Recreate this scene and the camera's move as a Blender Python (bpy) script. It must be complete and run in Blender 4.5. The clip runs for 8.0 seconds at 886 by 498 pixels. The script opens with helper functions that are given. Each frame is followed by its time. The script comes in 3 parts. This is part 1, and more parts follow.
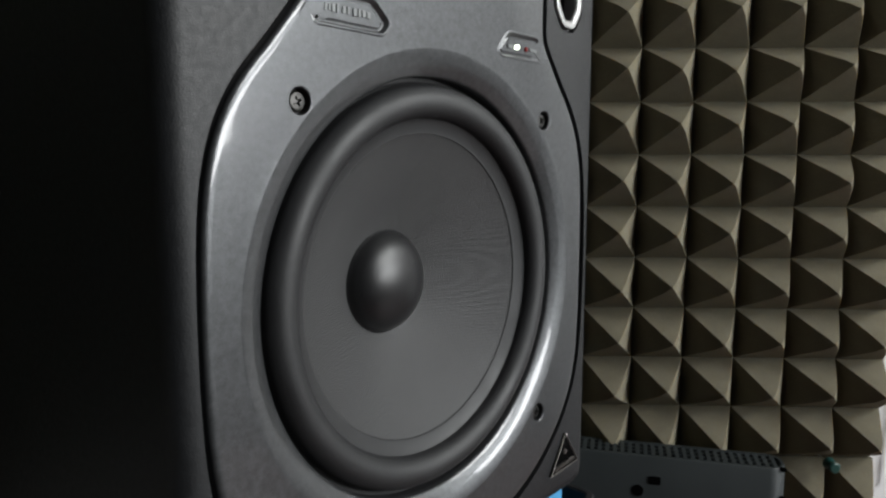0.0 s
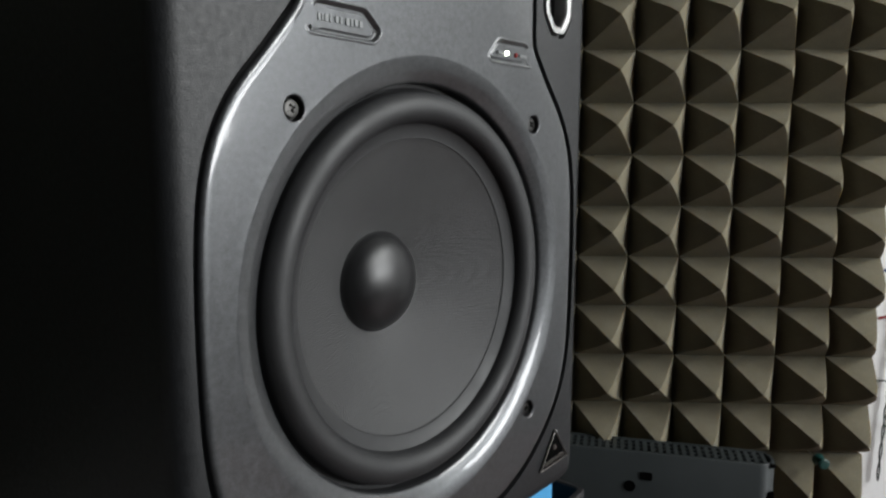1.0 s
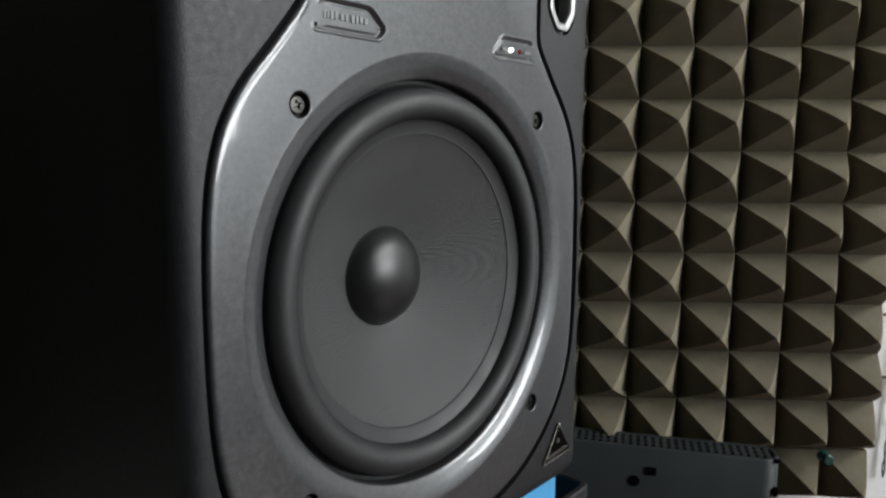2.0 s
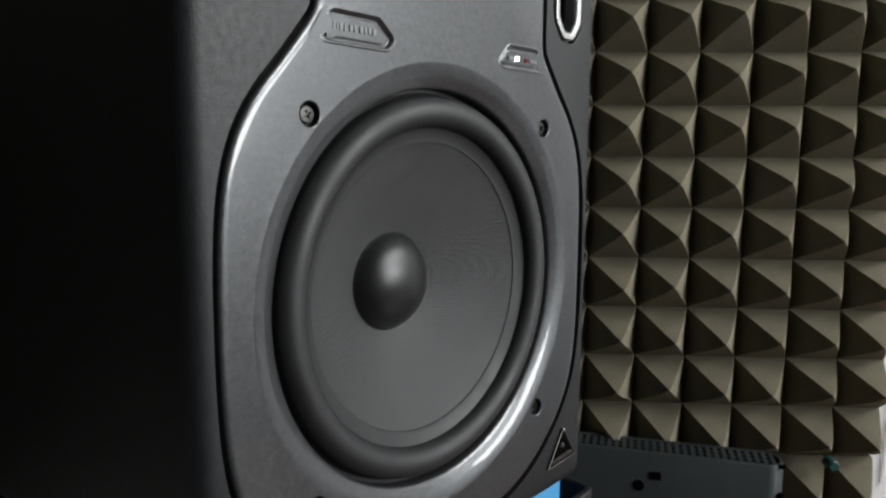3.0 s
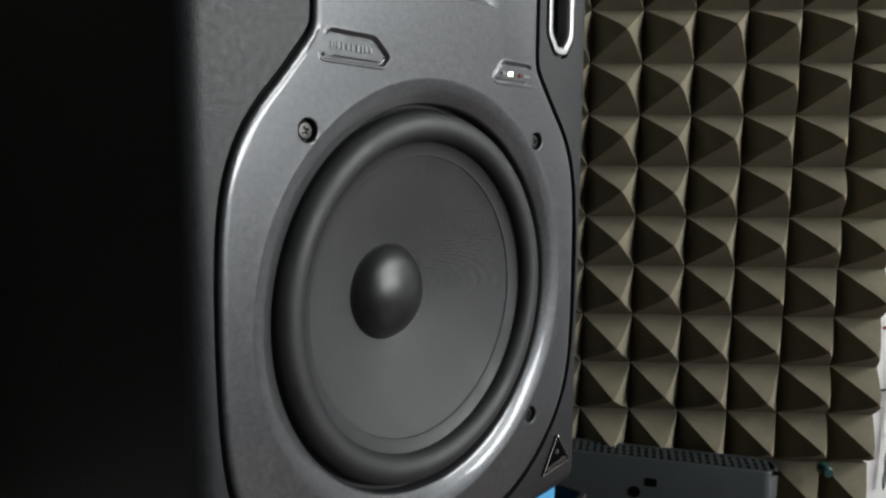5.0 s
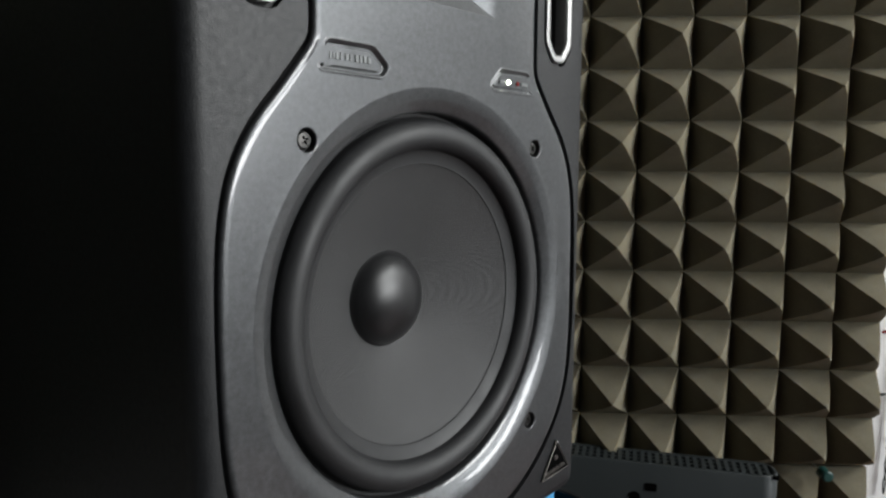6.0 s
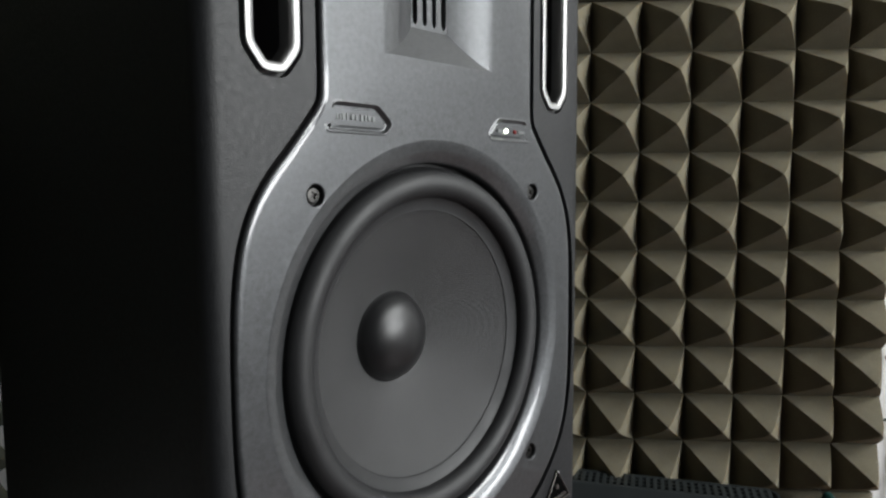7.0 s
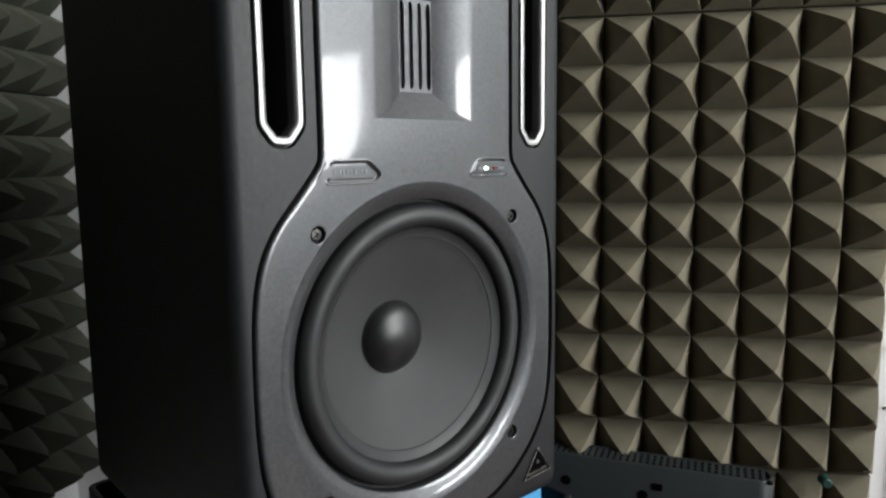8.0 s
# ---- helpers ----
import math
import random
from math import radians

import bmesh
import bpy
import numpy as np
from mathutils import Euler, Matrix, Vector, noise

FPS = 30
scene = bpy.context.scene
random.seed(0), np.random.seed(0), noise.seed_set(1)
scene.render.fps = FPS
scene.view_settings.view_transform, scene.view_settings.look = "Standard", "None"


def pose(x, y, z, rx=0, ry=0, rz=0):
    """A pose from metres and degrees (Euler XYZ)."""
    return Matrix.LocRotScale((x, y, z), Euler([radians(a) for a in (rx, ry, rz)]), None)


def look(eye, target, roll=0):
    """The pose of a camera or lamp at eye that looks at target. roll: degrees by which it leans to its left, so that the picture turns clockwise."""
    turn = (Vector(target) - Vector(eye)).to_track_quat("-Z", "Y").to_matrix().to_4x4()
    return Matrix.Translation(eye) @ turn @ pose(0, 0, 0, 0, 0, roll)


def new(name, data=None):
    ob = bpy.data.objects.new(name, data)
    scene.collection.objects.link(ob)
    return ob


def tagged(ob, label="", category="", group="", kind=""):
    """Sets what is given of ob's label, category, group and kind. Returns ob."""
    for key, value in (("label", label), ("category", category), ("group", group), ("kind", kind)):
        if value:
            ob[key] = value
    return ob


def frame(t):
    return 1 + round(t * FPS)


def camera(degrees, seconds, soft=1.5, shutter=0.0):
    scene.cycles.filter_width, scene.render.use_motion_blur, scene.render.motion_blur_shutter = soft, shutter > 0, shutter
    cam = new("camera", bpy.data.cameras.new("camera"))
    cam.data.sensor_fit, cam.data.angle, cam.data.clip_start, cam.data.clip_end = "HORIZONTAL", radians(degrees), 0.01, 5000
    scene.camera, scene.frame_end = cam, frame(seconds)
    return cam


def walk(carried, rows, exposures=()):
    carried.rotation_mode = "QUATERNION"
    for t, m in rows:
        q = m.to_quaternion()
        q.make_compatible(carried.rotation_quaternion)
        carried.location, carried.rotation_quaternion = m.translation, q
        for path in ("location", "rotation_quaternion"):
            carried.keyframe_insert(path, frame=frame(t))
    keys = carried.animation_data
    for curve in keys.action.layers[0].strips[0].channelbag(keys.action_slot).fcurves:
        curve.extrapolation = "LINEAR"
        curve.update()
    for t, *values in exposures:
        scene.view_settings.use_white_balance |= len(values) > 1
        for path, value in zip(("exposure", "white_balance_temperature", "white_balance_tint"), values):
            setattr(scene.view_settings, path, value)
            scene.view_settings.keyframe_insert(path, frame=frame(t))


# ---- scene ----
cam = camera(64.7, 8.0, soft=2.5)
PATH = [
    (0, (-0.223, -0.189, 0.195), (1.283, 1.103, -0.056), 0.1),
    (0.2, (-0.2238, -0.1912, 0.1957), (1.2871, 1.0956, -0.0523), 0.04),
    (0.5, (-0.225, -0.194, 0.197), (1.284, 1.093, -0.067), 0),
    (1, (-0.227, -0.197, 0.198), (1.28, 1.092, -0.062), 0.2),
    (1.2, (-0.2277, -0.1979, 0.1979), (1.2725, 1.0978, -0.0678), 0.23),
    (1.5, (-0.228, -0.199, 0.198), (1.268, 1.103, -0.063), 0.2),
    (1.7, (-0.2284, -0.1996, 0.1978), (1.2685, 1.0988, -0.0732), 0.21),
    (2.8, (-0.231, -0.2024, 0.1992), (1.2497, 1.1163, -0.0629), 0.36),
    (3, (-0.232, -0.203, 0.2), (1.25, 1.114, -0.063), 0.4),
    (3.2, (-0.2333, -0.2036, 0.201), (1.2503, 1.1131, -0.0544), 0.42),
    (3.5, (-0.235, -0.205, 0.203), (1.247, 1.115, -0.048), 0.4),
    (3.8, (-0.236, -0.2069, 0.2045), (1.2452, 1.1118, -0.0546), 0.33),
    (4, (-0.236, -0.208, 0.205), (1.243, 1.114, -0.046), 0.3),
    (4.2, (-0.2361, -0.2086, 0.2042), (1.2406, 1.1159, -0.051), 0.33),
    (4.5, (-0.236, -0.209, 0.203), (1.244, 1.112, -0.054), 0.4),
    (4.7, (-0.236, -0.2091, 0.203), (1.2484, 1.1084, -0.0434), 0.4),
    (5.8, (-0.2369, -0.2104, 0.2044), (1.2479, 1.1072, -0.0391), 0.24),
    (6, (-0.237, -0.211, 0.205), (1.248, 1.108, -0.029), 0.2),
    (6.2, (-0.238, -0.2119, 0.2054), (1.2448, 1.1104, -0.0239), 0.18),
    (6.5, (-0.24, -0.215, 0.208), (1.239, 1.113, -0.014), 0.1),
    (6.8, (-0.244, -0.2213, 0.2131), (1.2244, 1.1196, -0.0009), -0.12),
    (7, (-0.247, -0.227, 0.218), (1.219, 1.122, 0.039), -0.3),
    (7.2, (-0.2534, -0.2348, 0.2234), (1.2097, 1.1208, 0.0761), -0.62),
    (7.5, (-0.257, -0.252, 0.232), (1.204, 1.106, 0.09), -0.5),
    (7.6, (-0.2597, -0.261, 0.2352), (1.1852, 1.1147, 0.0947), -0.6),
    (7.7, (-0.2617, -0.2712, 0.2388), (1.1579, 1.1302, 0.0938), -0.61),
    (7.8, (-0.2653, -0.2848, 0.2429), (1.1226, 1.147, 0.0889), -0.7),
    (7.9, (-0.2683, -0.2986, 0.25), (1.0754, 1.1679, 0.0402), -0.93),
    (8, (-0.268, -0.312, 0.254), (1.056, 1.164, -0.007), -0.8),
]
walk(cam, [(t, look(eye, target, roll)) for t, eye, target, roll in PATH], [(0, -0.07), (6.0, -0.06), (7.0, -0.02), (8, 0.10)])

from mathutils.geometry import delaunay_2d_cdt

# ---- light: a window in the wall opposite the foam-lined corner, with an added fill above ----
ROOM = pose(0, 0, 0, 0, 0, -51.4)      # room axes: x along the foam wall, y towards it
world = bpy.data.worlds.new("sky")
scene.world = world
world.use_nodes = True
wn = world.node_tree.nodes
sky = wn.new("ShaderNodeTexSky")
sky.sky_type, sky.sun_disc, sky.sun_elevation, sky.sun_rotation = "NISHITA", False, radians(40), radians(200)
world.node_tree.links.new(sky.outputs[0], wn["Background"].inputs[0])
wn["Background"].inputs[1].default_value = 0.1

WALL_X0, WALL_X1, WALL_Y0, WALL_Y1 = -0.600, 1.6, -2.4, 0.445
FLOOR_Z, CEIL_Z, DESK_Z = -1.0, 1.6, -0.26
WIN_Y0, WIN_Y1, WIN_Z0, WIN_Z1 = -1.05, -0.085, 0.13, 0.58
TOP_Y0, TOP_Y1, TOP_Z0, TOP_Z1 = -1.10, 0.20, 0.80, 1.32


def window_or_fill_lamp(name, y0, y1, z0, z1, watts, colour):
    data = bpy.data.lights.new(name, "AREA")
    data.shape, data.size, data.size_y = "RECTANGLE", y1 - y0 - 0.08, z1 - z0 - 0.08
    data.energy, data.color = watts, colour
    ob = new(name, data)
    at = Vector((WALL_X1 + 0.03, (y0 + y1) / 2, (z0 + z1) / 2))
    ob.matrix_world = ROOM @ look(at, at - Vector((1, 0, 0)))
    return ob


window_or_fill_lamp("window_light", WIN_Y0, WIN_Y1, WIN_Z0, WIN_Z1, 22, (0.97, 0.99, 1.0))
# fill light added high on the wall to light the foam from above
window_or_fill_lamp("upper_fill_light", TOP_Y0, TOP_Y1, TOP_Z0, TOP_Z1, 35, (0.98, 1.0, 0.985))


# ---- materials ----
def mat(name, colour, rough=0.5, metal=0.0, vary=0.15, scale=40.0, grain=0.1, grain_scale=900.0, coat=0.0, coat_rough=0.1, tint=None, spec=0.5, sheen=0.0):
    """Colour that varies at two scales, uneven gloss, and a fine relief, all at real size."""
    m = bpy.data.materials.new(name)
    m.use_nodes = True
    nodes, links = m.node_tree.nodes, m.node_tree.links
    b = nodes["Principled BSDF"]
    pos = nodes.new("ShaderNodeTexCoord")
    big, fine = nodes.new("ShaderNodeTexNoise"), nodes.new("ShaderNodeTexNoise")
    big.inputs["Scale"].default_value, big.inputs["Detail"].default_value = scale, 5
    fine.inputs["Scale"].default_value, fine.inputs["Detail"].default_value = grain_scale, 3
    for nz in (big, fine):
        links.new(pos.outputs["Object"], nz.inputs["Vector"])
    add = nodes.new("ShaderNodeMath")
    add.operation = "MULTIPLY_ADD"
    add.inputs[1].default_value = 0.5
    links.new(fine.outputs["Fac"], add.inputs[0])
    half = nodes.new("ShaderNodeMath")
    half.operation = "MULTIPLY"
    half.inputs[1].default_value = 0.5
    links.new(big.outputs["Fac"], half.inputs[0])
    links.new(half.outputs[0], add.inputs[2])
    ramp = nodes.new("ShaderNodeValToRGB")
    dark = [c * (1 - vary) for c in colour]
    light = [min(1, c * (1 + vary)) for c in (tint or colour)]
    ramp.color_ramp.elements[0].position, ramp.color_ramp.elements[0].color = 0.3, (*dark, 1)
    ramp.color_ramp.elements[1].position, ramp.color_ramp.elements[1].color = 0.7, (*light, 1)
    links.new(add.outputs[0], ramp.inputs[0])
    links.new(ramp.outputs[0], b.inputs["Base Color"])
    rr = nodes.new("ShaderNodeMapRange")
    rr.inputs["From Min"].default_value, rr.inputs["From Max"].default_value = 0.3, 0.7
    rr.inputs["To Min"].default_value, rr.inputs["To Max"].default_value = rough * 0.88, min(1, rough * 1.12)
    links.new(big.outputs["Fac"], rr.inputs["Value"])
    links.new(rr.outputs[0], b.inputs["Roughness"])
    bump = nodes.new("ShaderNodeBump")
    bump.inputs["Strength"].default_value, bump.inputs["Distance"].default_value = grain, 0.0006
    links.new(fine.outputs["Fac"], bump.inputs["Height"])
    links.new(bump.outputs[0], b.inputs["Normal"])
    b.inputs["Metallic"].default_value = metal
    b.inputs["Coat Weight"].default_value, b.inputs["Coat Roughness"].default_value = coat, coat_rough
    b.inputs["Specular IOR Level"].default_value = spec
    b.inputs["Sheen Weight"].default_value = sheen
    return m


def glow(name, colour, strength):
    m = bpy.data.materials.new(name)
    m.use_nodes = True
    b = m.node_tree.nodes["Principled BSDF"]
    b.inputs["Base Color"].default_value = (*colour, 1)
    b.inputs["Emission Color"].default_value, b.inputs["Emission Strength"].default_value = (*colour, 1), strength
    return m


def ringed(m, per_metre, depth):
    """Adds fine concentric grooves about the object's y axis, and a weave, to a material's relief."""
    nodes, links = m.node_tree.nodes, m.node_tree.links
    bump = [x for x in nodes if x.type == "BUMP"][0]
    wave = nodes.new("ShaderNodeTexWave")
    wave.wave_type, wave.rings_direction = "RINGS", "Y"
    wave.inputs["Scale"].default_value, wave.inputs["Distortion"].default_value = per_metre, 0.0
    pos = nodes.new("ShaderNodeTexCoord")
    links.new(pos.outputs["Object"], wave.inputs["Vector"])
    weave = []
    for axis in ("X", "Z"):
        w = nodes.new("ShaderNodeTexWave")
        w.wave_type, w.bands_direction = "BANDS", axis
        w.inputs["Scale"].default_value = 220
        w.inputs["Distortion"].default_value, w.inputs["Detail"].default_value = 0.6, 0
        links.new(pos.outputs["Object"], w.inputs["Vector"])
        weave.append(w)
    over = nodes.new("ShaderNodeMath")
    over.operation = "MULTIPLY"
    for k, w in enumerate(weave):
        links.new(w.outputs["Fac"], over.inputs[k])
    both = nodes.new("ShaderNodeMath")
    both.operation = "ADD"
    links.new(wave.outputs["Fac"], both.inputs[0])
    links.new(over.outputs[0], both.inputs[1])
    second = nodes.new("ShaderNodeBump")
    second.inputs["Strength"].default_value, second.inputs["Distance"].default_value = 0.5, depth
    links.new(both.outputs[0], second.inputs["Height"])
    links.new(bump.outputs[0], second.inputs["Normal"])
    links.new(second.outputs[0], nodes["Principled BSDF"].inputs["Normal"])
    return m


CABINET = mat("textured_black_vinyl", (0.0068, 0.0076, 0.0086), 0.53, 0, 0.4, 420, 0.22, 1500, spec=0.42)
PANEL = mat("gunmetal_lacquer", (0.074, 0.077, 0.080), 0.36, 0.70, 0.28, 420, 0.12, 2400, coat=0.40, coat_rough=0.06)
PANEL.node_tree.nodes["Principled BSDF"].inputs["Coat IOR"].default_value = 1.7


def wavy_coat(m, scale, depth):
    """Gives the clear coat the slight waviness of sprayed lacquer."""
    nodes, links = m.node_tree.nodes, m.node_tree.links
    pos, noise, bump = nodes.new("ShaderNodeTexCoord"), nodes.new("ShaderNodeTexNoise"), nodes.new("ShaderNodeBump")
    noise.inputs["Scale"].default_value, noise.inputs["Detail"].default_value = scale, 2.0
    bump.inputs["Strength"].default_value, bump.inputs["Distance"].default_value = 0.5, depth
    links.new(pos.outputs["Object"], noise.inputs["Vector"])
    links.new(noise.outputs["Fac"], bump.inputs["Height"])
    links.new(bump.outputs[0], nodes["Principled BSDF"].inputs["Coat Normal"])


wavy_coat(PANEL, 45, 0.00016)
CHROME = mat("satin_chrome", (0.34, 0.34, 0.335), 0.46, 1.0, 0.08, 60, 0.06)
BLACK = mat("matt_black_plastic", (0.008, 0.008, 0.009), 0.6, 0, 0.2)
RUBBER = mat("black_rubber_surround", (0.0108, 0.0112, 0.0120), 0.56, 0, 0.15, 50, 0.12, 600, spec=0.5)
CONE = ringed(mat("woven_grey_cone", (0.0255, 0.0259, 0.0264), 0.54, 0, 0.12, 30, 0.15, 800, spec=0.7), 700, 0.0002)
DOME = mat("black_dust_cap", (0.0085, 0.0086, 0.0092), 0.36, 0, 0.1, 60, 0.05)
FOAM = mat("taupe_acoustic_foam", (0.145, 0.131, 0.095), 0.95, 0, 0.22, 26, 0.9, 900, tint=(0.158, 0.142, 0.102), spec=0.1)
# the side wall's shade is put into this darker, greener copy of the foam
FOAM_SHADED = mat("shaded_acoustic_foam", (0.073, 0.077, 0.061), 0.95, 0, 0.22, 26, 0.9, 900, tint=(0.084, 0.088, 0.069), spec=0.1)
for foam in (FOAM, FOAM_SHADED):           # light seeps a few millimetres into the open cells
    skin = foam.node_tree.nodes["Principled BSDF"]
    skin.inputs["Subsurface Weight"].default_value, skin.inputs["Subsurface Scale"].default_value = 0.35, 0.006
    skin.inputs["Subsurface Radius"].default_value = (1.0, 0.75, 0.45)
WALL = mat("white_wall_paint", (0.78, 0.78, 0.78), 0.8, 0, 0.04, 6, 0.25, 250)
WHITE = mat("white_laminate", (0.75, 0.75, 0.74), 0.4, 0, 0.04, 10, 0.05)
# dark surfaces for the unseen sides of the room, to hold down bounced light
DARK_WALL = mat("dark_grey_bounce_cutter", (0.016, 0.016, 0.017), 0.9, 0, 0.2, 12, 0.4, 300)
FLOOR = mat("dark_brown_bounce_cutter", (0.05, 0.032, 0.022), 0.5, 0, 0.25, 8, 0.1, 120)
DESK = mat("red_brown_veneer", (0.080, 0.028, 0.024), 0.45, 0, 0.25, 14, 0.1)
# black of the emblem's fill, and of the shade inside the case's holes
HOLE = mat("black_fill_and_hole_shade", (0.003, 0.003, 0.003), 1.0, 0, 0.1, spec=0.0)
EMBLEM = mat("worn_emblem_metal", (0.17, 0.16, 0.15), 0.42, 1.0, 0.3, 300, 0.2)
STEEL = mat("grey_painted_steel", (0.03, 0.036, 0.037), 0.45, 0.1, 0.12, 30, 0.25, 700)
SCREW = mat("black_oxide_screw", (0.05, 0.049, 0.047), 0.38, 0.9, 0.2, 200, 0.1)
BLUE = mat("sky_blue_block", (0.045, 0.25, 0.48), 0.6, 0, 0.1, 40, 0.3)
GREEN = mat("dark_green_plastic", (0.006, 0.04, 0.034), 0.4, 0, 0.15)
WIRE = mat("dark_green_wire", (0.02, 0.03, 0.025), 0.4, 0, 0.15)
BLUE_TIP = mat("dark_blue_lens", (0.02, 0.03, 0.2), 0.3, 0, 0.1)
LETTER = mat("pale_grey_print", (0.13, 0.137, 0.137), 0.45, 0.2, 0.1)
RED = mat("dark_red_lens", (0.2, 0.02, 0.02), 0.25, 0, 0.1)
LED = glow("lit_green_white_led", (0.92, 1.0, 0.8), 6.0)


# ---- mesh helpers ----
def link(name, bm, material, parent=None, label="", smooth=True, angle=35):
    bmesh.ops.recalc_face_normals(bm, faces=bm.faces)
    me = bpy.data.meshes.new(name)
    bm.to_mesh(me)
    bm.free()
    me.materials.append(material)
    if smooth:
        me.shade_smooth()
        me.set_sharp_from_angle(angle=radians(angle))
    ob = new(name, me)
    ob.parent = parent
    if label:
        ob["label"] = label
    return ob


part = link


def thing(name, label, category, m, group="", kind=""):
    ob = new(name)
    ob.matrix_world = m
    ob.empty_display_size = 0.02
    return tagged(ob, label, category, group, kind)


def box(bm, lo, hi, bevel=0.0, segments=2):
    g = bmesh.ops.create_cube(bm, size=1)
    c = [(a + b) / 2 for a, b in zip(lo, hi)]
    bmesh.ops.scale(bm, vec=[b - a for a, b in zip(lo, hi)], verts=g["verts"])
    bmesh.ops.translate(bm, vec=c, verts=g["verts"])
    if bevel:
        es = list({e for v in g["verts"] for e in v.link_edges})
        bmesh.ops.bevel(bm, geom=es, offset=bevel, segments=segments, affect="EDGES", profile=0.5)
    return bm


def ring_verts(bm, loop, y):
    return [bm.verts.new((x, y, z)) for x, z in loop]


def bridge(bm, a, b):
    k = len(a)
    for i in range(k):
        bm.faces.new((a[i], a[(i + 1) % k], b[(i + 1) % k], b[i]))


def fill(bm, *loops):
    """Fills the flat sheet between an outer loop of vertices and the holes in it."""
    verts = [v for vs in loops for v in vs]
    flat_xy = abs(max(v.co.y for v in verts) - min(v.co.y for v in verts)) > 1e-6
    pts = [Vector((v.co.x, v.co.y if flat_xy else v.co.z)) for v in verts]
    edges, k = [], 0
    for vs in loops:
        edges += [(k + i, k + (i + 1) % len(vs)) for i in range(len(vs))]
        k += len(vs)
    co, _, faces, source, _, _ = delaunay_2d_cdt(pts, edges, [], 0, 1e-7)
    level_at = verts[0].co.z if flat_xy else verts[0].co.y
    made = [verts[o[0]] if o else bm.verts.new((c.x, c.y, level_at) if flat_xy else (c.x, level_at, c.y)) for c, o in zip(co, source)]
    ends = np.array([[*pts[a], *pts[b]] for a, b in edges])
    for f in faces:
        x, y = sum((co[i] for i in f), Vector((0, 0))) / len(f)
        cross = (ends[:, 1] > y) != (ends[:, 3] > y)
        e = ends[cross]
        if np.sum(x < e[:, 0] + (y - e[:, 1]) * (e[:, 2] - e[:, 0]) / (e[:, 3] - e[:, 1])) % 2:
            vs = [made[i] for i in f]
            if len(set(vs)) == len(f) and not bm.faces.get(vs):
                bm.faces.new(vs)


def circle(cx, cz, r, k=48):
    return [(cx + r * math.cos(2 * math.pi * i / k), cz + r * math.sin(2 * math.pi * i / k)) for i in range(k)]


def resample(loop, step):
    pts = np.array(loop + [loop[0]], float)
    d = np.r_[0, np.cumsum(np.hypot(*np.diff(pts, axis=0).T))]
    k = max(8, int(d[-1] / step))
    s = np.linspace(0, d[-1], k, endpoint=False)
    return np.c_[np.interp(s, d, pts[:, 0]), np.interp(s, d, pts[:, 1])]


def smoothed(loop, step, rounds):
    p = resample(loop, step)
    for _ in range(rounds):
        p = 0.25 * np.roll(p, 1, 0) + 0.5 * p + 0.25 * np.roll(p, -1, 0)
    return [tuple(q) for q in p]


def grown(loop, d):
    """The loop pushed outwards by d (it runs anticlockwise)."""
    p = np.array(loop)
    t = np.roll(p, -1, 0) - np.roll(p, 1, 0)
    t /= np.linalg.norm(t, axis=1)[:, None] + 1e-12
    area = np.sum(p[:, 0] * np.roll(p[:, 1], -1) - np.roll(p[:, 0], -1) * p[:, 1])
    n = np.c_[t[:, 1], -t[:, 0]] * (1 if area > 0 else -1)
    return [tuple(q) for q in p + n * d]


def stacked(bm, loop, steps):
    """Bridges copies of a loop: steps of (outward offset, y). Returns the first and last ring."""
    rings = [ring_verts(bm, grown(loop, o) if o else loop, y) for o, y in steps]
    for a, b in zip(rings, rings[1:]):
        bridge(bm, a, b)
    return rings[0], rings[-1]


def lathe(bm, profile, cx, cz, k=96, close=False):
    """Turns (radius, y) steps about the y axis through (cx, cz)."""
    rings = [ring_verts(bm, circle(cx, cz, r, k), y) for r, y in profile if r > 0]
    for a, b in zip(rings, rings[1:]):
        bridge(bm, a, b)
    if close:
        tip = bm.verts.new((cx, profile[-1][1], cz))
        last = rings[-1]
        for i in range(k):
            bm.faces.new((last[i], last[(i + 1) % k], tip))
    return rings


# ---- the room ----
def wall(name, lo, hi, material=WALL, label="plain white painted wall", kind="structure", category="wall"):
    bm = box(bmesh.new(), lo, hi)
    ob = link(name, bm, material, smooth=False)
    ob.matrix_world = ROOM
    return tagged(ob, label, category, kind=kind)


T = 0.12
wall("wall_foam", (WALL_X0 - T, WALL_Y1, FLOOR_Z), (WALL_X1 + T, WALL_Y1 + T, CEIL_Z), label="white painted wall behind the acoustic foam")
wall("wall_side", (WALL_X0 - T, -0.60, FLOOR_Z), (WALL_X0, WALL_Y1, CEIL_Z), label="white painted wall behind the second foam lining")
# unseen far walls, floor and ceiling, darkened so that little light bounces back
wall("wall_side_far", (WALL_X0 - T, WALL_Y0, FLOOR_Z), (WALL_X0, -0.60, CEIL_Z), DARK_WALL, "unseen wall, made dark to cut bounced light")
wall("wall_back", (WALL_X0 - T, WALL_Y0 - T, FLOOR_Z), (WALL_X1 + T, WALL_Y0, CEIL_Z), DARK_WALL, "unseen wall, made dark to cut bounced light")
wall("floor", (WALL_X0 - T, WALL_Y0 - T, FLOOR_Z - T), (WALL_X1 + T, WALL_Y1 + T, FLOOR_Z), FLOOR, "unseen floor, made dark brown to cut bounced light", category="floor")
wall("ceiling", (WALL_X0 - T, WALL_Y0 - T, CEIL_Z), (WALL_X1 + T, WALL_Y1 + T, CEIL_Z + T), DARK_WALL, "unseen ceiling, made dark to cut bounced light", category="ceiling")
bm = bmesh.new()
